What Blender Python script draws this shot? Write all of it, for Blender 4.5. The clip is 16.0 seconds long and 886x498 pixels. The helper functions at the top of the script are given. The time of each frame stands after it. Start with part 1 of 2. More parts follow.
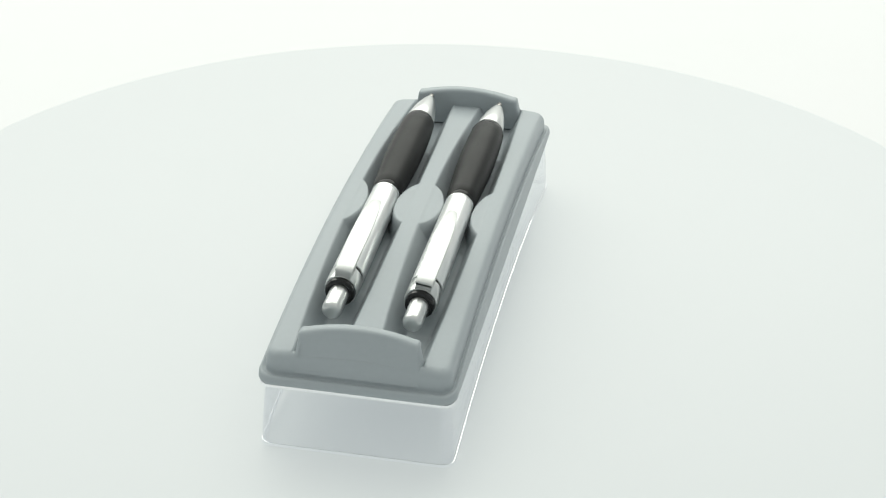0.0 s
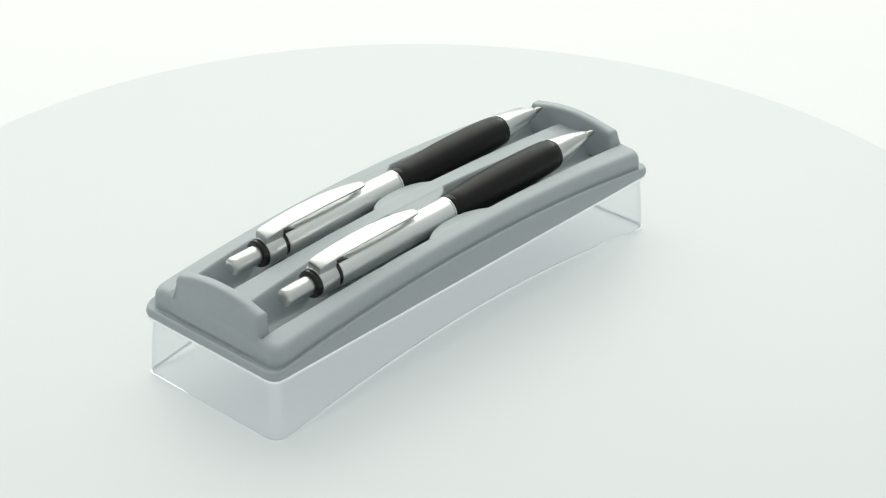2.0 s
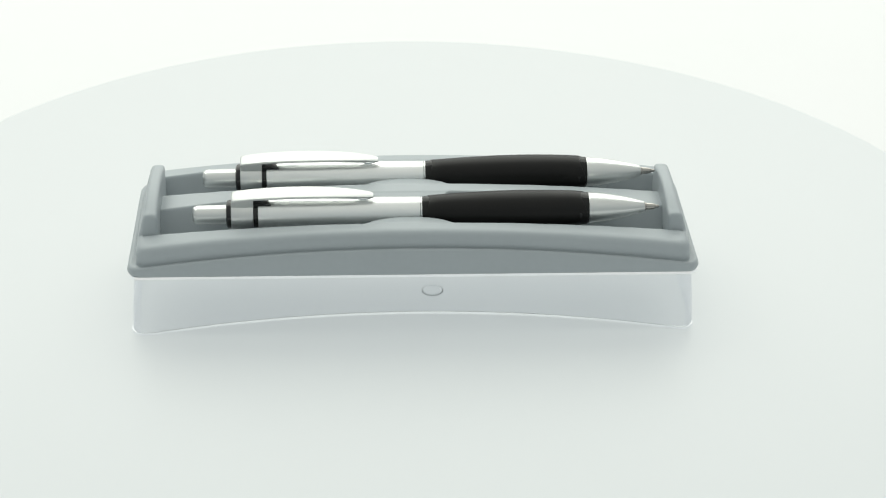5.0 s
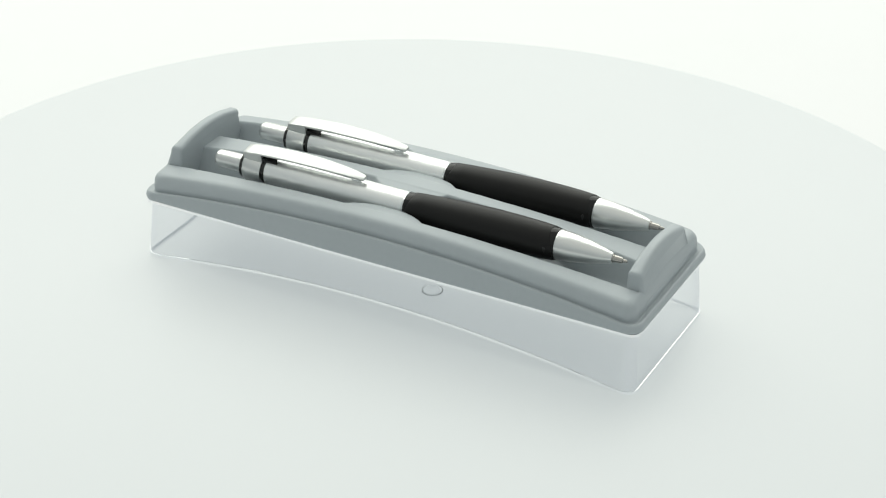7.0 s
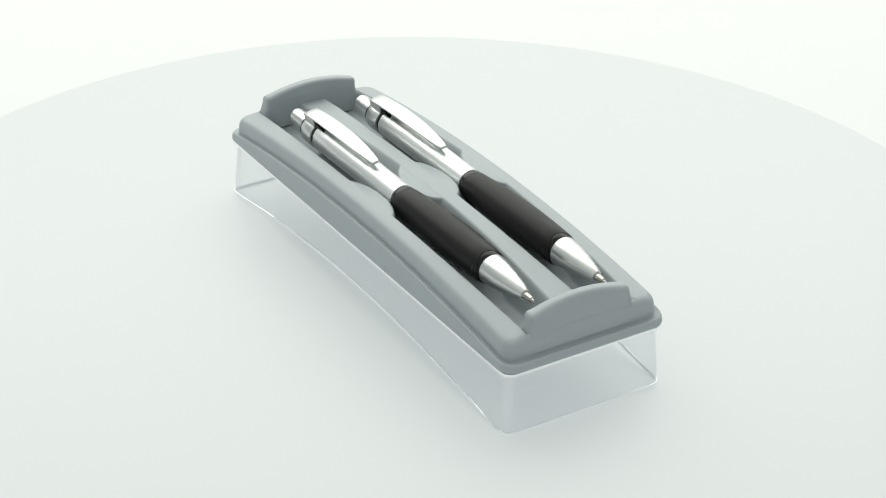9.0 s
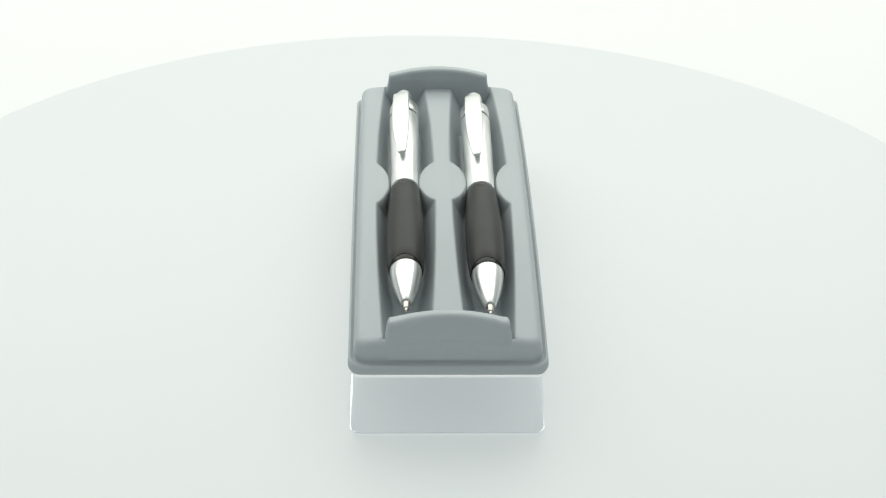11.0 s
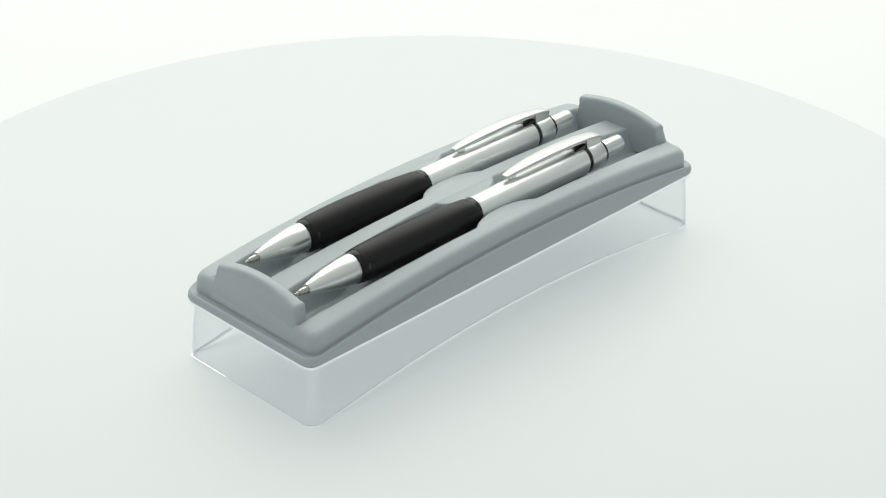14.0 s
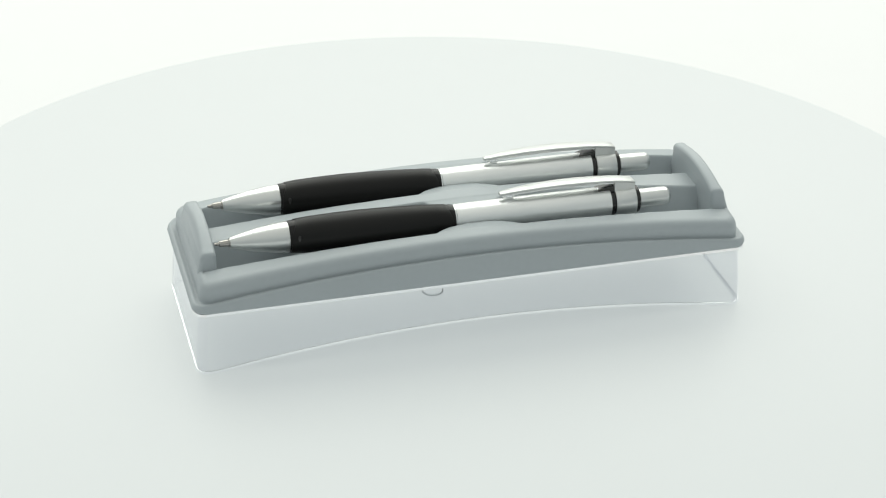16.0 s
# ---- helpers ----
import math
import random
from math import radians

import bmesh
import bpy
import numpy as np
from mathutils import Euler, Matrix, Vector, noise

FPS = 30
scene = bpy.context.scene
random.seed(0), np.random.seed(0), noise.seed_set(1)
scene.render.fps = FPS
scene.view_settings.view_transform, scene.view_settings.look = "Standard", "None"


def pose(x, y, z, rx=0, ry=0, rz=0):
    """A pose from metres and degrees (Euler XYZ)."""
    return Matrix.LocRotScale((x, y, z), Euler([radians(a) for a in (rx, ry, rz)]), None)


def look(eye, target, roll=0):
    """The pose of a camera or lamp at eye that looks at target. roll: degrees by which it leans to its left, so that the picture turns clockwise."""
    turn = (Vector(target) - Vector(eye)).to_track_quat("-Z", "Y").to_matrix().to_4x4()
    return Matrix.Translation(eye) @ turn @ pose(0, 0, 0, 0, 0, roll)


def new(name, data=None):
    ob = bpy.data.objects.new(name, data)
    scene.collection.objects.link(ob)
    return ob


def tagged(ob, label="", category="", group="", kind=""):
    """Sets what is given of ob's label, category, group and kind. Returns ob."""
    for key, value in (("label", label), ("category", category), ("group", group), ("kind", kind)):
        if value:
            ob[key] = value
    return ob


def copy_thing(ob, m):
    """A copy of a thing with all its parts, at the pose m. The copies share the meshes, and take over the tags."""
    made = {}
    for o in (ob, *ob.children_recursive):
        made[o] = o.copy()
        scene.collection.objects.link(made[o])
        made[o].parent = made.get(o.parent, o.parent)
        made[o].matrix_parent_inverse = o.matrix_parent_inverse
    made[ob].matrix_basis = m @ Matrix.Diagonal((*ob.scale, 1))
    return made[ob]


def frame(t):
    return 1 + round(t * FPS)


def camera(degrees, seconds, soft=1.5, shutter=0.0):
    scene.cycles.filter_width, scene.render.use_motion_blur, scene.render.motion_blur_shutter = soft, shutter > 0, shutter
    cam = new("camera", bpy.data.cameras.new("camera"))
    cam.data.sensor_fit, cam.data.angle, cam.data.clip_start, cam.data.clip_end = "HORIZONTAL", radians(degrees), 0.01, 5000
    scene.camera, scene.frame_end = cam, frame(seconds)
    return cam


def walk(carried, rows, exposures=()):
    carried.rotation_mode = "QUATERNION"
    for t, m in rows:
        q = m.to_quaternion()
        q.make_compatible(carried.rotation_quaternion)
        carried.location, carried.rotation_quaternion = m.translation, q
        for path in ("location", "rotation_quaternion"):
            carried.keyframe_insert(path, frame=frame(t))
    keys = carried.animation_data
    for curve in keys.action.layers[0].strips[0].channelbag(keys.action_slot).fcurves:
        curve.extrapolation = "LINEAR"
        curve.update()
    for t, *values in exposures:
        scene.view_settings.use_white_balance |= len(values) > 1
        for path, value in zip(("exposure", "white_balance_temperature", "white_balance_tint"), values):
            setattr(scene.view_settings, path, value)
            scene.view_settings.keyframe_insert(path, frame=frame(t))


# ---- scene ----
# ---- camera: fixed on its stand, looking down at the turntable ----
cam = camera(24.732, 16.0, soft=1.15)
EYE = Vector((0.0, -0.54537, 0.32761))
PITCH, YAW = radians(29.809), radians(0.3306)
AHEAD = Vector((math.sin(YAW) * math.cos(PITCH), math.cos(YAW) * math.cos(PITCH), -math.sin(PITCH)))
VIEW = look(EYE, EYE + AHEAD, 0.8685)
walk(cam, [(0.0, VIEW), (16.0, VIEW)])

# ---- world and studio light: a white light tent, brightest at its roof, and a large softbox behind ----
world = bpy.data.worlds.new("light_tent")
scene.world = world
world.use_nodes = True
wn = world.node_tree.nodes
wl = world.node_tree.links
way = wn.new("ShaderNodeTexCoord")
split = wn.new("ShaderNodeSeparateXYZ")
rise = wn.new("ShaderNodeMapRange")
rise.inputs["From Min"].default_value, rise.inputs["From Max"].default_value = 0.0, 1.0
rise.inputs["To Min"].default_value, rise.inputs["To Max"].default_value = 0.42, 0.76
wl.new(way.outputs["Generated"], split.inputs["Vector"])
wl.new(split.outputs["Z"], rise.inputs["Value"])
wl.new(rise.outputs["Result"], wn["Background"].inputs["Strength"])
tone = wn.new("ShaderNodeValToRGB")  # cooler towards the floor, neutral under the tent's roof
tone.color_ramp.elements[0].color, tone.color_ramp.elements[1].color = (0.885, 0.985, 0.985, 1), (0.965, 1.0, 0.945, 1)
wl.new(split.outputs["Z"], tone.inputs["Fac"])
wl.new(tone.outputs["Color"], wn["Background"].inputs["Color"])


def softbox(name, eye, target, sx, sy, power, colour):
    lamp = bpy.data.lights.new(name, "AREA")
    lamp.shape, lamp.size, lamp.size_y = "RECTANGLE", sx, sy
    lamp.energy, lamp.color = power, colour
    ob = new(name, lamp)
    ob.matrix_world = look(eye, target)
    return ob


softbox("softbox", (-0.12, 0.74, 0.78), (0.0, 0.0, 0.0), 1.8, 1.1, 12.8, (0.970, 1.0, 0.92))
scene.view_settings.exposure = 0.0


# ---- materials ----
def material(name, colour, rough, metal=0.0, grain=0.0, grain_scale=900.0, bump=0.0, bump_scale=2500.0,
             rough_var=0.0, stretch=(1, 1, 1), spec=0.5):
    m = bpy.data.materials.new(name)
    m.use_nodes = True
    n, l = m.node_tree.nodes, m.node_tree.links
    b = n["Principled BSDF"]
    b.inputs["Roughness"].default_value = rough
    b.inputs["Metallic"].default_value = metal
    b.inputs["Specular IOR Level"].default_value = spec
    co = n.new("ShaderNodeTexCoord")
    mp = n.new("ShaderNodeMapping")
    mp.inputs["Scale"].default_value = stretch
    l.new(co.outputs["Object"], mp.inputs["Vector"])

    def noise_at(scale, detail):
        t = n.new("ShaderNodeTexNoise")
        t.inputs["Scale"].default_value, t.inputs["Detail"].default_value = scale, detail
        l.new(mp.outputs["Vector"], t.inputs["Vector"])
        return t

    fine, broad = noise_at(grain_scale, 4), noise_at(grain_scale / 14, 3)
    mix = n.new("ShaderNodeMath")
    mix.operation = "ADD"
    l.new(fine.outputs["Fac"], mix.inputs[0])
    l.new(broad.outputs["Fac"], mix.inputs[1])
    ramp = n.new("ShaderNodeMapRange")
    ramp.inputs["From Min"].default_value, ramp.inputs["From Max"].default_value = 0.6, 1.4
    ramp.inputs["To Min"].default_value, ramp.inputs["To Max"].default_value = 1 - grain, 1 + grain
    l.new(mix.outputs[0], ramp.inputs["Value"])
    tint = n.new("ShaderNodeVectorMath")
    tint.operation = "SCALE"
    tint.inputs[0].default_value = colour
    l.new(ramp.outputs["Result"], tint.inputs["Scale"])
    l.new(tint.outputs["Vector"], b.inputs["Base Color"])
    if rough_var:
        rr = n.new("ShaderNodeMapRange")
        rr.inputs["From Min"].default_value, rr.inputs["From Max"].default_value = 0.6, 1.4
        rr.inputs["To Min"].default_value, rr.inputs["To Max"].default_value = rough - rough_var, rough + rough_var
        l.new(mix.outputs[0], rr.inputs["Value"])
        l.new(rr.outputs["Result"], b.inputs["Roughness"])
    if bump:
        t = noise_at(bump_scale, 3)
        bp = n.new("ShaderNodeBump")
        bp.inputs["Strength"].default_value, bp.inputs["Distance"].default_value = bump, 0.0001
        l.new(t.outputs["Fac"], bp.inputs["Height"])
        l.new(bp.outputs["Normal"], b.inputs["Normal"])
    return m


def clear_plastic(name, colour, rough, sheen):
    """Thin clear acrylic: light passes straight on, with a gloss that grows towards grazing angles from the share sheen."""
    m = bpy.data.materials.new(name)
    m.use_nodes = True
    n, l = m.node_tree.nodes, m.node_tree.links
    n.remove(n["Principled BSDF"])
    clear, gloss, mix = n.new("ShaderNodeBsdfTransparent"), n.new("ShaderNodeBsdfGlossy"), n.new("ShaderNodeMixShader")
    clear.inputs["Color"].default_value = (*colour, 1)
    gloss.inputs["Color"].default_value = (0.975, 0.98, 0.99, 1)
    gloss.inputs["Roughness"].default_value = rough
    facing, power, share = n.new("ShaderNodeLayerWeight"), n.new("ShaderNodeMath"), n.new("ShaderNodeMapRange")
    facing.inputs["Blend"].default_value = 0.5
    power.operation, power.inputs[1].default_value = "POWER", 5.0
    share.inputs["To Min"].default_value, share.inputs["To Max"].default_value = sheen, 1.0
    l.new(facing.outputs["Facing"], power.inputs[0])
    l.new(power.outputs[0], share.inputs["Value"])
    l.new(share.outputs["Result"], mix.inputs["Fac"])
    l.new(clear.outputs[0], mix.inputs[1])
    l.new(gloss.outputs[0], mix.inputs[2])
    l.new(mix.outputs[0], n["Material Output"].inputs["Surface"])
    return m


def glowing_acrylic(name, colour, rough, glow, strength):
    """White acrylic with emission added to its surface, in place of light from underneath."""
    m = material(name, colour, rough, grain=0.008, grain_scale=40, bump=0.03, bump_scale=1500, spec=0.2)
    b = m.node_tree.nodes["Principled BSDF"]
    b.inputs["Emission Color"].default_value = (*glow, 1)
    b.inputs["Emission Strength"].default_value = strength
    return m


# Added emission brightens the sweep behind the plate; no lamp stands below.
TABLE = glowing_acrylic("glowing_acrylic_table", (0.46, 0.465, 0.458), 0.5, (0.985, 1.0, 0.98), 0.35)
# Added emission lifts the plate's shadows; its cool tint keeps them bluish.
PLATE = glowing_acrylic("glowing_acrylic_plate", (0.300, 0.294, 0.277), 0.40, (0.908, 1.0, 1.008), 0.458)
PLASTIC = material("grey_moulded_plastic", (0.382, 0.417, 0.436), 0.42, grain=0.03, grain_scale=500, bump=0.12, bump_scale=3500, rough_var=0.06, spec=0.4)
CLEAR = clear_plastic("clear_acrylic", (0.962, 0.966, 0.972), 0.05, 0.03)
SATIN = material("satin_metal", (0.66, 0.67, 0.66), 0.29, metal=1.0, grain=0.006, grain_scale=300)
SILVER = material("satin_silver_lacquer", (0.83, 0.84, 0.83), 0.33, metal=0.92, grain=0.04, grain_scale=500, bump=0.012, bump_scale=5000, rough_var=0.02, stretch=(0.15, 1, 1))
CHROME = material("polished_chrome", (0.86, 0.87, 0.87), 0.12, metal=1.0, grain=0.01, grain_scale=300, rough_var=0.03)
RUBBER = material("black_rubber", (0.0065, 0.0063, 0.006), 0.41, grain=0.10, grain_scale=1200, bump=0.10, bump_scale=5000, rough_var=0.05, spec=0.23)
GLOSS = material("glossy_black_plastic", (0.006, 0.006, 0.006), 0.16, grain=0.05, grain_scale=600, rough_var=0.03)
CLIP = material("satin_silver_clip", (0.59, 0.60, 0.59), 0.44, metal=0.8, grain=0.02, grain_scale=400, bump=0.015, bump_scale=4000, rough_var=0.04)
DARK = material("dark_polished_metal", (0.010, 0.010, 0.010), 0.14, metal=0.0, grain=0.05, grain_scale=600, rough_var=0.03, spec=0.25)
# Near-mirror gloss stands in for the light gathered in the acrylic's edges.
BEAD = clear_plastic("mirror_acrylic_edge", (0.94, 0.94, 0.965), 0.06, 0.90)
# Extra gloss for the highlight strips added over the base's corners.
CORNER = clear_plastic("corner_highlight_strip", (0.985, 0.985, 0.99), 0.10, 0.15)
INSET = material("dark_glossy_inset", (0.012, 0.012, 0.012), 0.3, metal=0.0, grain=0.02, grain_scale=600)
NICKEL = material("nickel_nib", (0.40, 0.385, 0.36), 0.11, metal=1.0, grain=0.05, grain_scale=900, rough_var=0.05)
CAP = material("pale_grey_plastic", (0.55, 0.57, 0.57), 0.35, grain=0.03, grain_scale=500, bump=0.05)

MM = 0.001


# ---- building helpers; meshes are made in millimetres ----
def part(name, bm, mat, parent=None, label="", smooth=40.0, at=(0, 0, 0)):
    bmesh.ops.recalc_face_normals(bm, faces=bm.faces)
    lim = radians(smooth)
    for e in bm.edges:
        e.smooth = len(e.link_faces) != 2 or e.calc_face_angle(0.0) < lim
    for f in bm.faces:
        f.smooth = True
    bm.transform(Matrix.Scale(MM, 4))
    me = bpy.data.meshes.new(name)
    bm.to_mesh(me)
    bm.free()
    me.materials.append(mat)
    ob = new(name, me)
    ob.location = [c * MM for c in at]
    if parent:
        ob.parent = parent
    return tagged(ob, label)


def skin(bm, rings, close=True, cap0=True, cap1=True):
    """Joins rings of points, each of the same count, into a tube."""
    vs = [[bm.verts.new(p) for p in r] for r in rings]
    n = len(vs[0])
    for a, b in zip(vs, vs[1:]):
        for i in range(n if close else n - 1):
            j = (i + 1) % n
            bm.faces.new((a[i], a[j], b[j], b[i]))
    if cap0:
        bm.faces.new(vs[0][::-1])
    if cap1:
        bm.faces.new(vs[-1])
    return vs


def lathe_x(bm, profile, n=48, shift=None, cap0=True, cap1=True):
    """Turns (x, radius) pairs about the x axis; shift(index, angle from the top) moves a ring's points along x."""
    rings = []
    for k, (x, r) in enumerate(profile):
        ring = []
        for i in range(n):
            a = 2 * math.pi * i / n
            dx = shift(k, a) if shift else 0
            ring.append((x + dx, r * math.sin(a), r * math.cos(a)))
        rings.append(ring)
    return skin(bm, rings, True, cap0, cap1)


def rounded_rect(A, B, r, n=10, side=14):
    pts = []
    for cx, cy, a0 in ((A - r, B - r, 0), (r - A, B - r, 90), (r - A, r - B, 180), (A - r, r - B, 270)):
        arc = [(cx + r * math.cos(radians(a0 + 90 * k / n)), cy + r * math.sin(radians(a0 + 90 * k / n))) for k in range(n + 1)]
        if pts:
            p, q = pts[-1], arc[0]
            pts += [(p[0] + (q[0] - p[0]) * k / side, p[1] + (q[1] - p[1]) * k / side) for k in range(1, side)]
        pts += arc
    p, q = pts[-1], pts[0]
    pts += [(p[0] + (q[0] - p[0]) * k / side, p[1] + (q[1] - p[1]) * k / side) for k in range(1, side)]
    return pts


# ---- the white sweep under and behind the turntable, with an added glow ----
def build_backdrop():
    bm = bmesh.new()
    rows = [(-1.6, 0.0), (0.9, 0.0)]
    rows += [(0.9 + 0.4 * math.sin(radians(a)), 0.4 - 0.4 * math.cos(radians(a))) for a in range(10, 91, 10)]
    rows += [(1.3, 1.6)]
    lo = [(y * 1000, z * 1000 - 40) for y, z in rows]
    ring = [(-1400, y, z) for y, z in lo], [(1400, y, z) for y, z in lo]
    back = [(-1400, y + (8 if z > 0 else 0), z - 8) for y, z in lo][::-1], [(1400, y + (8 if z > 0 else 0), z - 8) for y, z in lo][::-1]
    skin(bm, [list(ring[0]) + list(back[0]), list(ring[1]) + list(back[1])])
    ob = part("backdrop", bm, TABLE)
    return tagged(ob, "seamless white acrylic sweep behind the turntable, with an added glow", "backdrop", kind="structure")


build_backdrop()

# ---- turntable ----
DISC_X, DISC_Y, DISC_R = -4.0, -1.8, 196.6


def build_turntable():
    top = new("turntable")
    tagged(top, "round white acrylic turntable with a glow put into its plate", "turntable")
    bm = bmesh.new()
    prof = [(0.1, -12), (DISC_R - 0.8, -12), (DISC_R, -11.2), (DISC_R, -3.0), (DISC_R - 0.4, -1.5), (DISC_R - 1.5, -0.4), (DISC_R - 3.0, 0), (0.1, 0)]
    n = 256
    skin(bm, [[(DISC_X + r * math.cos(2 * math.pi * i / n), DISC_Y + r * math.sin(2 * math.pi * i / n), z) for i in range(n)] for r, z in prof])
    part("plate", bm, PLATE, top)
    bm = bmesh.new()
    n = 64
    prof = [(70, -40), (70, -38), (62, -32), (60, -12)]
    skin(bm, [[(r * math.cos(2 * math.pi * i / n), r * math.sin(2 * math.pi * i / n), z) for i in range(n)] for r, z in prof])
    part("foot", bm, CAP, top, "round plastic foot")
    bm = bmesh.new()
    prof = [(3.1, 0.0), (3.1, 0.45), (2.9, 0.6), (2.6, 0.6), (2.45, 0.35), (0.2, 0.3)]
    skin(bm, [[(r * math.cos(2 * math.pi * i / n), r * math.sin(2 * math.pi * i / n), z) for i in range(n)] for r, z in prof])
    # The cap shares the plate's added glow, so it stays pale under the box.
    cap = part("centre_cap", bm, PLATE, top, "small pale cap over the turning axis")
    bm = bmesh.new()
    rings = [[(r * math.cos(2 * math.pi * i / n), r * math.sin(2 * math.pi * i / n), z) for i in range(n)] for r, z in ((3.08, 0.1), (3.4, 0.1), (3.4, 0.3), (3.08, 0.3), (3.08, 0.1))]
    skin(bm, rings, True, False, False)
    bmesh.ops.remove_doubles(bm, verts=bm.verts, dist=1e-4)
    part("seam", bm, CAP, cap, "thin grey seam round the cap")
    return top


turntable = build_turntable()

# ---- presentation box: clear base, grey tray, two pens ----
BOX = Matrix.Translation((-6.4 * MM, 2.95 * MM, 0))
RIM_Z = 20.4


def base_foot(x):
    """Height of the clear base's lower edge along a long side: it stands on its corners."""
    return 6.6 * max(0.0, 1 - (x / 80.0) ** 2)


def build_clear_base():
    top = new("display_base")
    tagged(top, "clear acrylic display base with arched long sides, open below", "display base")
    bm = bmesh.new()

    def outline(A, B, r, z, foot):
        return [(x, y, z + (base_foot(x) if foot and abs(y) > B - r * 0.5 else 0.0)) for x, y in rounded_rect(A, B, r, 10, 40)]

    rings = [outline(83.8, 25.9, 2.8, 20.3, False), outline(84.6, 26.7, 3.0, 11.0, False), outline(85.3, 27.3, 3.2, 0.03, True),
             outline(84.7, 26.7, 2.6, 0.03, True), outline(84.0, 26.1, 2.4, 11.0, False), outline(83.2, 25.3, 2.2, 20.3, False)]
    vs = skin(bm, rings, True, False, False)
    n = len(vs[0])
    for i in range(n):
        j = (i + 1) % n
        bm.faces.new((vs[-1][i], vs[-1][j], vs[0][j], vs[0][i]))
    part("wall", bm, CLEAR, top)

    def band(name, section, foot, label):
        """A thin bead round the base; section gives (outward, height) pairs."""
        bm = bmesh.new()
        loops = [outline(85.0 + o, 27.0 + o, 3.0 + o, z, foot) for o, z in section]
        skin(bm, loops + [loops[0]], True, False, False)
        bmesh.ops.remove_doubles(bm, verts=bm.verts, dist=1e-4)
        part(name, bm, BEAD, top, label, smooth=12)

    # Front facets lean back so that they mirror the plate as a white line.
    band("rim", [(0.3, 0.0), (0.5, 0.0), (0.62, 0.1), (0.46, 0.8), (0.42, 0.86), (0.3, 0.9)], True, "mirror-like bead along the lower edge, standing in for its bright line")
    band("ledge", [(-0.9, 19.45), (0.3, 19.45), (0.4, 19.5), (0.235, 20.3), (-0.9, 20.3)], False, "mirror-like ledge just under the tray, standing in for the bright line there")
    # Thin strips laid over the wall's corners to imitate their bright edge.
    for sx, sy in ((1, 1), (-1, 1), (-1, -1), (1, -1)):
        bm = bmesh.new()
        loops = []
        for A, B, r, z in ((84.0, 26.1, 2.8, 19.4), (84.7, 26.8, 3.0, 11.0), (85.35, 27.35, 3.2, 0.95)):
            arc = [radians(6 + 78 * k / 10) for k in range(11)]
            loop = [(sx * (A - r + q * math.cos(a)), sy * (B - r + q * math.sin(a)), z) for q, way_ in ((r, 1), (r - 0.25, -1)) for a in arc[::way_]]
            loops.append(loop)
        skin(bm, loops)
        part("corner", bm, CORNER, top, "glossy strip added over the rounded corner as its highlight")
    return top


def tray_top(x, y):
    return 35.4 - 5.0 * (x / 80.0) ** 2 - 1.1 * (y / 22.0) ** 2


def crease(x):
    return 29.9 - 5.9 * (x / 83.0) ** 2


CH_Y, FLOOR_Z = 11.7, 27.3


def soft_min(a, b, k):
    h = max(k - abs(a - b), 0.0) / k
    return min(a, b) - h * h * k * 0.25


def tray_height(x, y):
    t = tray_top(x, y)
    d = abs(abs(y) - CH_Y)
    sink = min(1.0, max(0.0, (abs(x) - 45.0) / 12.0))
    wall = FLOOR_Z + 2.15 * (d - 5.5)
    ch = -soft_min(4.0 * sink * sink * (3 - 2 * sink) - FLOOR_Z, -wall, 1.2)
    h = soft_min(t, ch, 0.5)
    e0 = math.hypot((x + 1.5) / 13.5, y / 7.3)
    e1 = math.hypot((x + 1.5) / 15.0, (abs(y) - 24.0) / 7.5)
    e = min(e0, e1)
    if e < 1.4:
        inward = abs(y) - 2.4 if e0 < e1 else 20.6 - abs(y)
        lid = t - 0.12 * min(1.0, max(0.0, inward / 0.5)) - 0.11 * max(0.0, inward)
        h = max(h, soft_min(lid, t - (e - 1.0) * 55.0, 0.5))
    return h


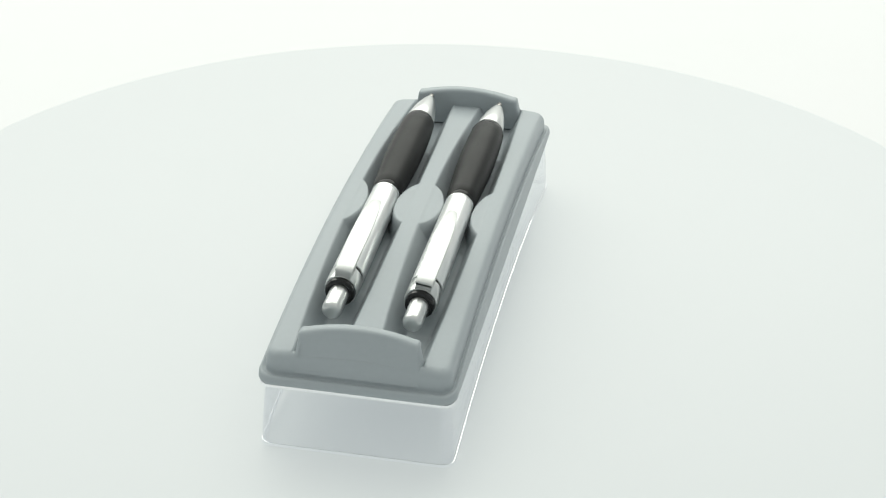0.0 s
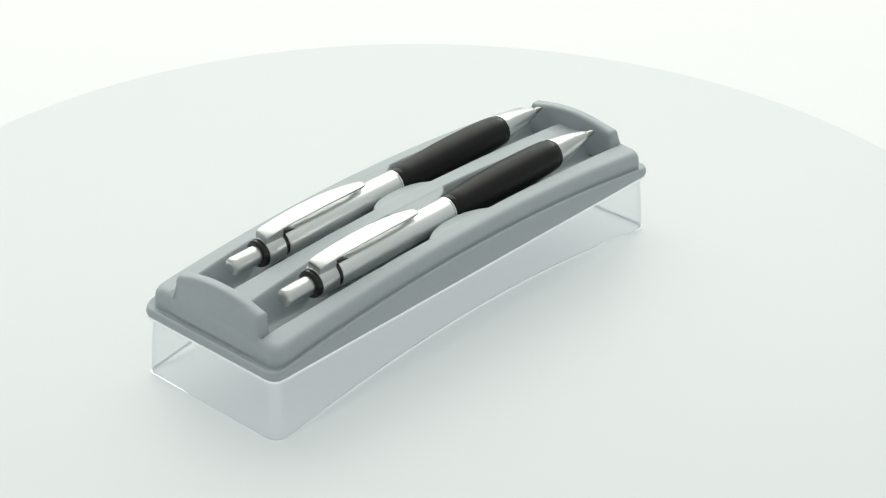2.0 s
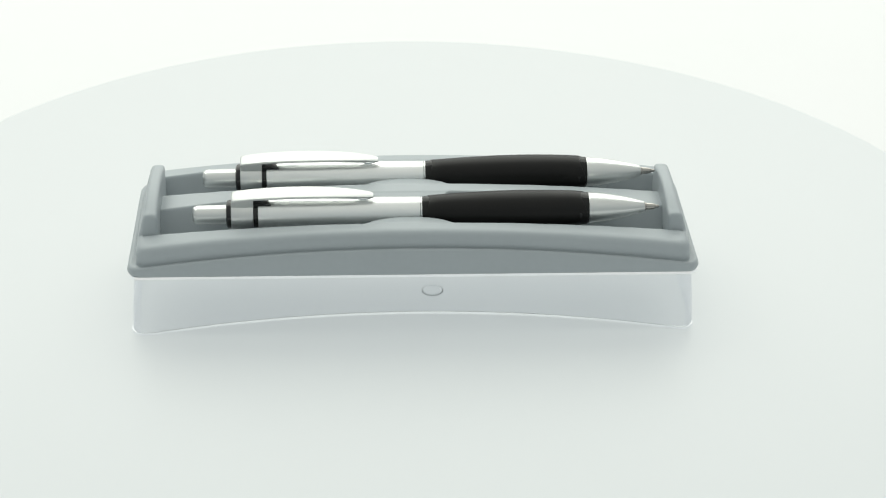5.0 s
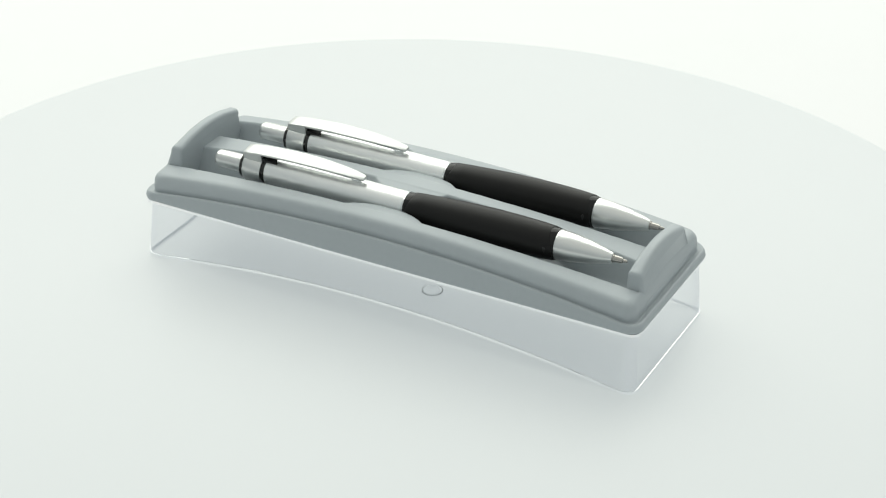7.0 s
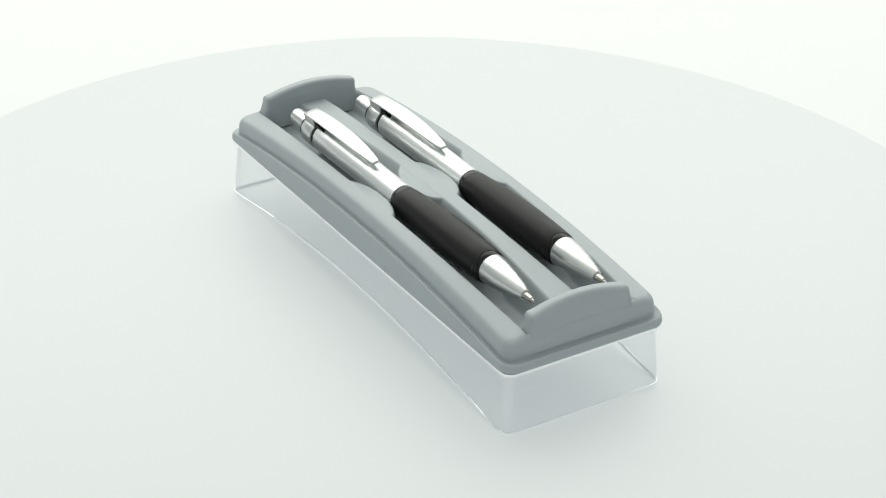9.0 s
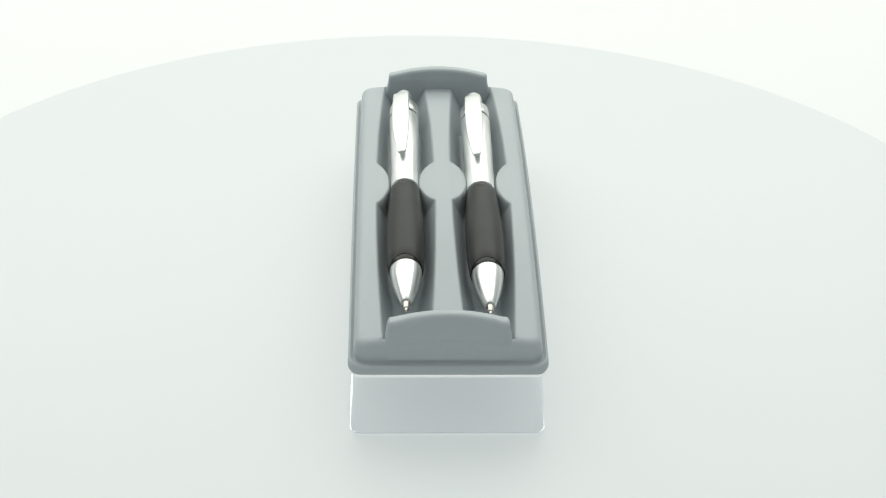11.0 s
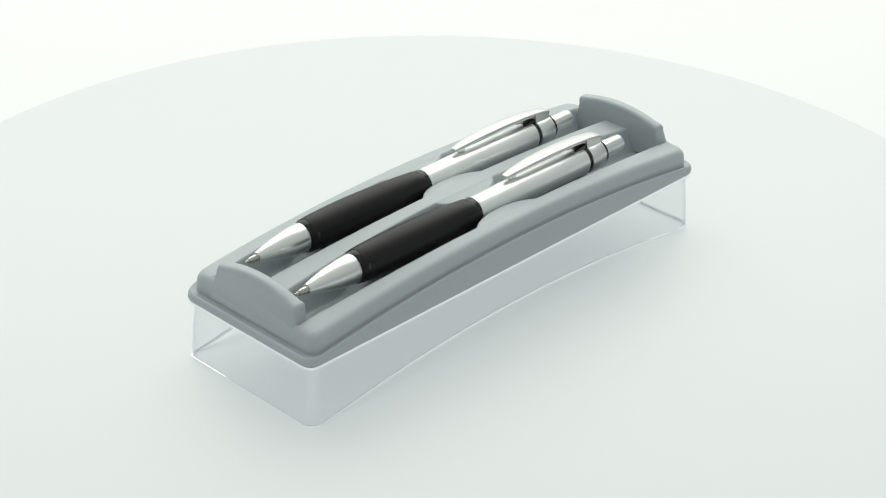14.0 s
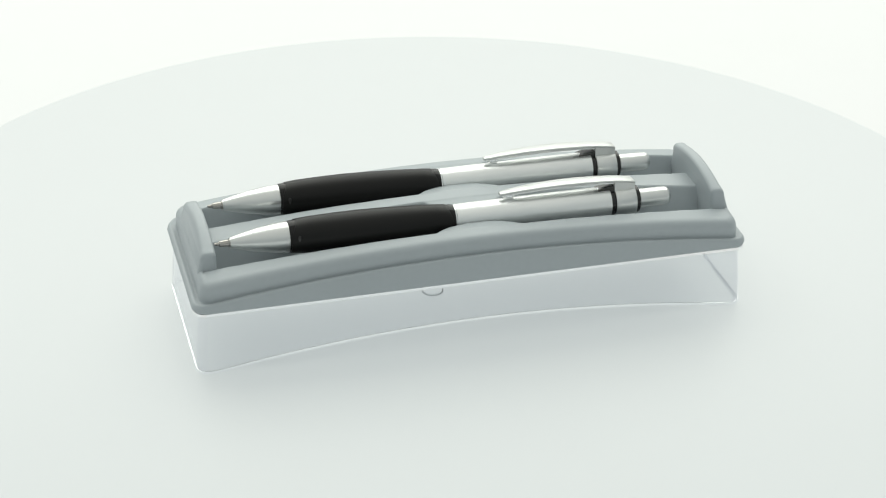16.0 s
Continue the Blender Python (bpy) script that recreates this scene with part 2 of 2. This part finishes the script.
def build_tray():
    top = new("pen_tray")
    tagged(top, "grey moulded plastic pen tray with two channels and end lips", "pen tray")
    a, b, nx, ny = 80.3, 23.5, 400, 118
    verts, faces = [], []
    for j in range(ny + 1):
        for i in range(nx + 1):
            x, y = -a + 2 * a * i / nx, -b + 2 * b * j / ny
            verts.append((x, y, tray_height(x, y)))
    w = nx + 1
    faces += [(j * w + i, j * w + i + 1, (j + 1) * w + i + 1, (j + 1) * w + i) for j in range(ny) for i in range(nx)]
    edge = [i for i in range(nx + 1)] + [j * w + nx for j in range(1, ny + 1)]
    edge += [ny * w + i for i in range(nx - 1, -1, -1)] + [j * w for j in range(ny - 1, 0, -1)]
    steps = [(81.2, 24.4, 2.6, "t", -0.1), (82.0, 25.1, 3.0, "t", -0.4), (82.6, 25.6, 3.3, "t", -0.95), (82.95, 25.95, 3.5, "t", -1.7), (83.1, 26.1, 3.6, "t", -2.6),
             (83.2, 26.2, 3.7, "c", 0.9), (83.2, 26.2, 3.7, "c", -0.2), (83.2, 26.2, 3.7, "c", -0.9), (83.35, 26.3, 3.8, "c", -1.25), (83.8, 26.6, 4.0, "c", -1.3),
             (84.5, 27.1, 4.2, "c", -0.75), (85.15, 27.5, 4.3, "c", -0.7), (85.65, 27.78, 4.5, "c", -1.3),
             (85.9, 27.9, 4.6, "z", 0.9), (85.7, 27.7, 4.5, "z", 0.2), (85.2, 27.2, 4.3, "z", 0.0), (83.5, 25.5, 2.7, "z", 0.0)]
    last = edge
    for A, B, r, kind, dz in steps:
        ring = []
        for k in edge:
            px, py, _ = verts[k]
            x, y = px * A / a, py * B / b
            cx, cy = A - r, B - r
            if abs(x) > cx and abs(y) > cy:
                d = Vector((abs(x) - cx, abs(y) - cy)).normalized() * r
                x, y = math.copysign(cx + d.x, x), math.copysign(cy + d.y, y)
            z = dz + {"t": tray_top(x, y), "c": crease(x), "z": RIM_Z}[kind]
            ring.append(len(verts))
            verts.append((x, y, z))
        m = len(ring)
        faces += [(last[k], ring[k], ring[(k + 1) % m], last[(k + 1) % m]) for k in range(m)]
        last = ring
    faces.append(tuple(last))
    me = bpy.data.meshes.new("tray_body")
    me.from_pydata([(x * MM, y * MM, z * MM) for x, y, z in verts], [], faces)
    me.polygons.foreach_set("use_smooth", [True] * len(me.polygons))
    me.materials.append(PLASTIC)
    me.update()
    body = new("tray_body", me)
    body.parent = top
    for s in (-1, 1):
        bm = bmesh.new()

        def section(x, inset):
            pts = []
            for y, z in [(-18.1, 23.9), (-17.9, 28.4), (-17.5, 29.4), (-17.2, 31.0), (-16.9, 32.9)]:
                pts.append((y + inset, z))
            for q in range(1, 6):
                ang = radians(180 - 80 * q / 6)
                pts.append((-15.6 + 1.3 * math.cos(ang) + inset * 0.6, (33.0 if s > 0 else 34.1) + 1.5 * math.sin(ang) - inset * 0.8))
            for q in range(0, 17):
                y = -15.0 + 30.0 * q / 16
                pts.append((y * (1 - inset / 30), 37.4 - 2.2 * (y / 15.0) ** 2 - inset - (0.7 if s > 0 else -0.5)))
            left = [p for p in pts[:10]]
            pts += [(-y, z) for y, z in left[::-1]]
            lean = 0.0 if x < 79 else 0.27
            return [((x + lean * min(8.0, max(-2.0, 34 - z))) * s, y, z) for y, z in pts]

        skin(bm, [section(76.9, 1.2), section(77.05, 0.55), section(77.5, 0.12), section(78.1, 0.0), section(79.8, 0.0), section(80.5, 0.12), section(81.0, 0.55), section(81.25, 1.3)])
        part("end_lip", bm, PLASTIC, top, smooth=50)
    return top


PEN_Z = 33.55


def build_pen():
    pen = new("ballpoint_pen")
    tagged(pen, "silver retractable ballpoint pen with black rubber grip and clip", "pen", group="pens in the tray")
    bm = bmesh.new()
    lathe_x(bm, [(-66.6, 0.25), (-66.58, 1.2), (-66.45, 1.9), (-66.1, 2.4), (-65.6, 2.7), (-64.9, 2.85), (-55.0, 2.9)])
    part("push_button", bm, SATIN, pen, "satin silver push button")
    bm = bmesh.new()
    lathe_x(bm, [(-56.3, 2.9), (-56.25, 3.7), (-55.9, 4.2), (-54.6, 4.4), (-54.2, 4.1)])
    part("collar_ring", bm, GLOSS, pen, "glossy black ring")
    bm = bmesh.new()
    lathe_x(bm, [(-54.75, 4.0), (-54.7, 4.6), (-54.4, 4.8), (-48.4, 4.85), (-48.1, 4.75), (-48.0, 4.2)])
    part("clip_collar", bm, SATIN, pen)
    bm = bmesh.new()
    lathe_x(bm, [(-48.4, 4.0), (-48.3, 4.3), (-46.4, 4.3), (-46.2, 4.0)])
    part("gap_ring", bm, GLOSS, pen, "black ring between collar and barrel")
    bm = bmesh.new()
    lathe_x(bm, [(-46.65, 4.2), (-46.6, 4.65), (-46.3, 4.8), (-30, 4.72), (-12, 4.5), (0, 4.32), (2.0, 4.28), (2.2, 4.1)])
    part("barrel", bm, SILVER, pen)
    bm = bmesh.new()
    lathe_x(bm, [(2.2, 4.1), (2.25, 4.36), (2.35, 4.42), (2.6, 4.43), (2.7, 4.3)])
    part("joint_band", bm, CHROME, pen, "thin chrome band at the grip")
    bm = bmesh.new()
    lathe_x(bm, [(1.8, 4.1), (2.1, 4.15), (3.0, 4.3), (3.3, 4.42), (6.5, 4.55), (7.5, 4.2)])
    part("joint_ring", bm, DARK, pen, "dark polished joint ring")

    def cut(k, a):
        up = max(0.0, math.cos(a)) ** 2
        return {0: 1.5 * up, 1: 1.5 * up, 2: 1.4 * up}.get(k, 0.0) - {9: 1.5 * up, 10: 1.9 * up, 11: 1.9 * up}.get(k, 0.0)

    bm = bmesh.new()
    lathe_x(bm, [(3.2, 4.2), (3.3, 4.45), (3.7, 4.62), (8, 4.85), (15, 5.25), (24, 5.62), (32, 5.75), (40, 5.65), (47.0, 5.4), (51.8, 5.1), (52.6, 4.95), (52.7, 4.6)], 64, cut)
    grip = part("grip", bm, RUBBER, pen, "soft black rubber grip")
    for side in (-1, 1):
        bm = bmesh.new()
        bmesh.ops.create_uvsphere(bm, u_segments=16, v_segments=8, radius=1.0)
        bm.transform(Matrix.Translation((50.4, side * 4.93, 0.3)) @ Matrix.Rotation(side * -0.06, 4, "X") @ Matrix.Diagonal((0.6, 0.3, 1.5, 1)))
        part("grip_inset", bm, INSET, grip, "small glossy oval inset")
    bm = bmesh.new()
    lathe_x(bm, [(46.5, 4.7), (50, 4.88), (52.9, 4.72), (53.2, 4.5)])
    part("grip_ring", bm, DARK, pen, "dark polished ring at the grip's end")
    bm = bmesh.new()
    lathe_x(bm, [(52.8, 4.3), (53.1, 4.6), (53.5, 4.66), (58, 4.22), (63, 3.42), (67.5, 2.38), (70.0, 1.68), (70.3, 1.5), (70.35, 1.1)])
    part("cone", bm, SATIN, pen, "tapered satin silver cone")
    bm = bmesh.new()
    lathe_x(bm, [(70.0, 1.1), (70.2, 1.3), (70.6, 1.32), (70.8, 1.1), (72.0, 1.05), (73.4, 0.85), (73.6, 0.55), (74.6, 0.42), (74.9, 0.2)], 24)
    part("nib", bm, NICKEL, pen, "metal writing nib")
    # the clip: a sheet arched over the barrel, rising from the collar
    top = [(-54.6, 6.6, 2.3), (-54.3, 6.95, 2.4), (-52, 7.3, 2.45), (-48, 7.75, 2.5), (-43, 8.05, 2.6), (-37, 8.25, 2.65), (-31, 8.25, 2.6), (-25, 8.05, 2.4),
           (-20, 7.7, 2.1), (-15.8, 7.3, 1.7), (-12.9, 6.9, 1.35), (-12.0, 6.65, 1.0)]

    def sheet(bm, rows, thick, crown):
        rings = []
        for x, z, w in rows:
            up = [(x, w * u, z - crown * u * u) for u in (-1, -0.85, -0.5, 0, 0.5, 0.85, 1)]
            rings.append([(x, up[0][1] * 1.05, up[0][2] - 0.4)] + up + [(x, up[-1][1] * 1.05, up[-1][2] - 0.4)] + [(x, w * 0.97, z - crown - thick), (x, -w * 0.97, z - crown - thick)])
        skin(bm, rings)

    bm = bmesh.new()
    sheet(bm, top, 0.65, 0.25)
    clip = part("clip", bm, CLIP, pen, "arched silver pocket clip", smooth=50)
    bm = bmesh.new()
    sheet(bm, [(x, z - 0.8, w * 0.72) for x, z, w in top[2:-1]], 0.7, 0.1)
    part("rib", bm, SILVER, clip)
    bm = bmesh.new()
    skin(bm, [[(x, w * u, z) for u, z in ((-1, 3.0), (-1, hz), (1, hz), (1, 3.0))] for x, hz, w in ((-54.6, 6.2, 2.25), (-52, 6.75, 2.4), (-48.4, 7.15, 2.45), (-48.0, 7.15, 2.4))])
    part("bridge", bm, CLIP, clip)
    bm = bmesh.new()
    skin(bm, [[(x, 2.0 * u, z) for u, z in ((-1, 3.6), (-1, hz), (1, hz), (1, 3.6))] for x, hz in ((-48.2, 5.5), (-45.0, 5.15), (-42.8, 4.6))])
    part("slot", bm, GLOSS, clip, "black slot under the clip's root")
    bm = bmesh.new()
    skin(bm, [[(x, r * math.sin(q), zz + r * 0.9 * math.cos(q)) for q in [2 * math.pi * i / 16 for i in range(16)]] for x, r, zz in
              ((-18.0, 0.3, 6.6), (-17.0, 0.9, 6.0), (-15.6, 1.45, 5.6), (-14.2, 1.35, 5.6), (-13.2, 0.5, 6.0))])
    part("foot", bm, CHROME, clip, "small rounded clip foot")
    return pen


clear_base = build_clear_base()
tray = build_tray()
pen_1 = build_pen()
PEN_AT = [BOX @ pose(-0.0001, -CH_Y * MM, PEN_Z * MM, 9, -0.6, 0), BOX @ pose(0.0017, CH_Y * MM, PEN_Z * MM, 8, -0.6, 0)]
pen_2 = copy_thing(pen_1, PEN_AT[1])

# ---- the turning ----
START, RATE = 78.752, -15.2207  # degrees, degrees a second


def turn_rows():
    """The plate's angle four times a second: it turns clockwise, as seen from above, at an even rate."""
    return [(q / 4, START + RATE * q / 4) for q in range(65)]


def motions():
    rows = turn_rows()
    for thing, rest in ((turntable, Matrix()), (clear_base, BOX), (tray, BOX), (pen_1, PEN_AT[0]), (pen_2, PEN_AT[1])):
        walk(thing, [(t, pose(0, 0, 0, 0, 0, a) @ rest) for t, a in rows])


motions()
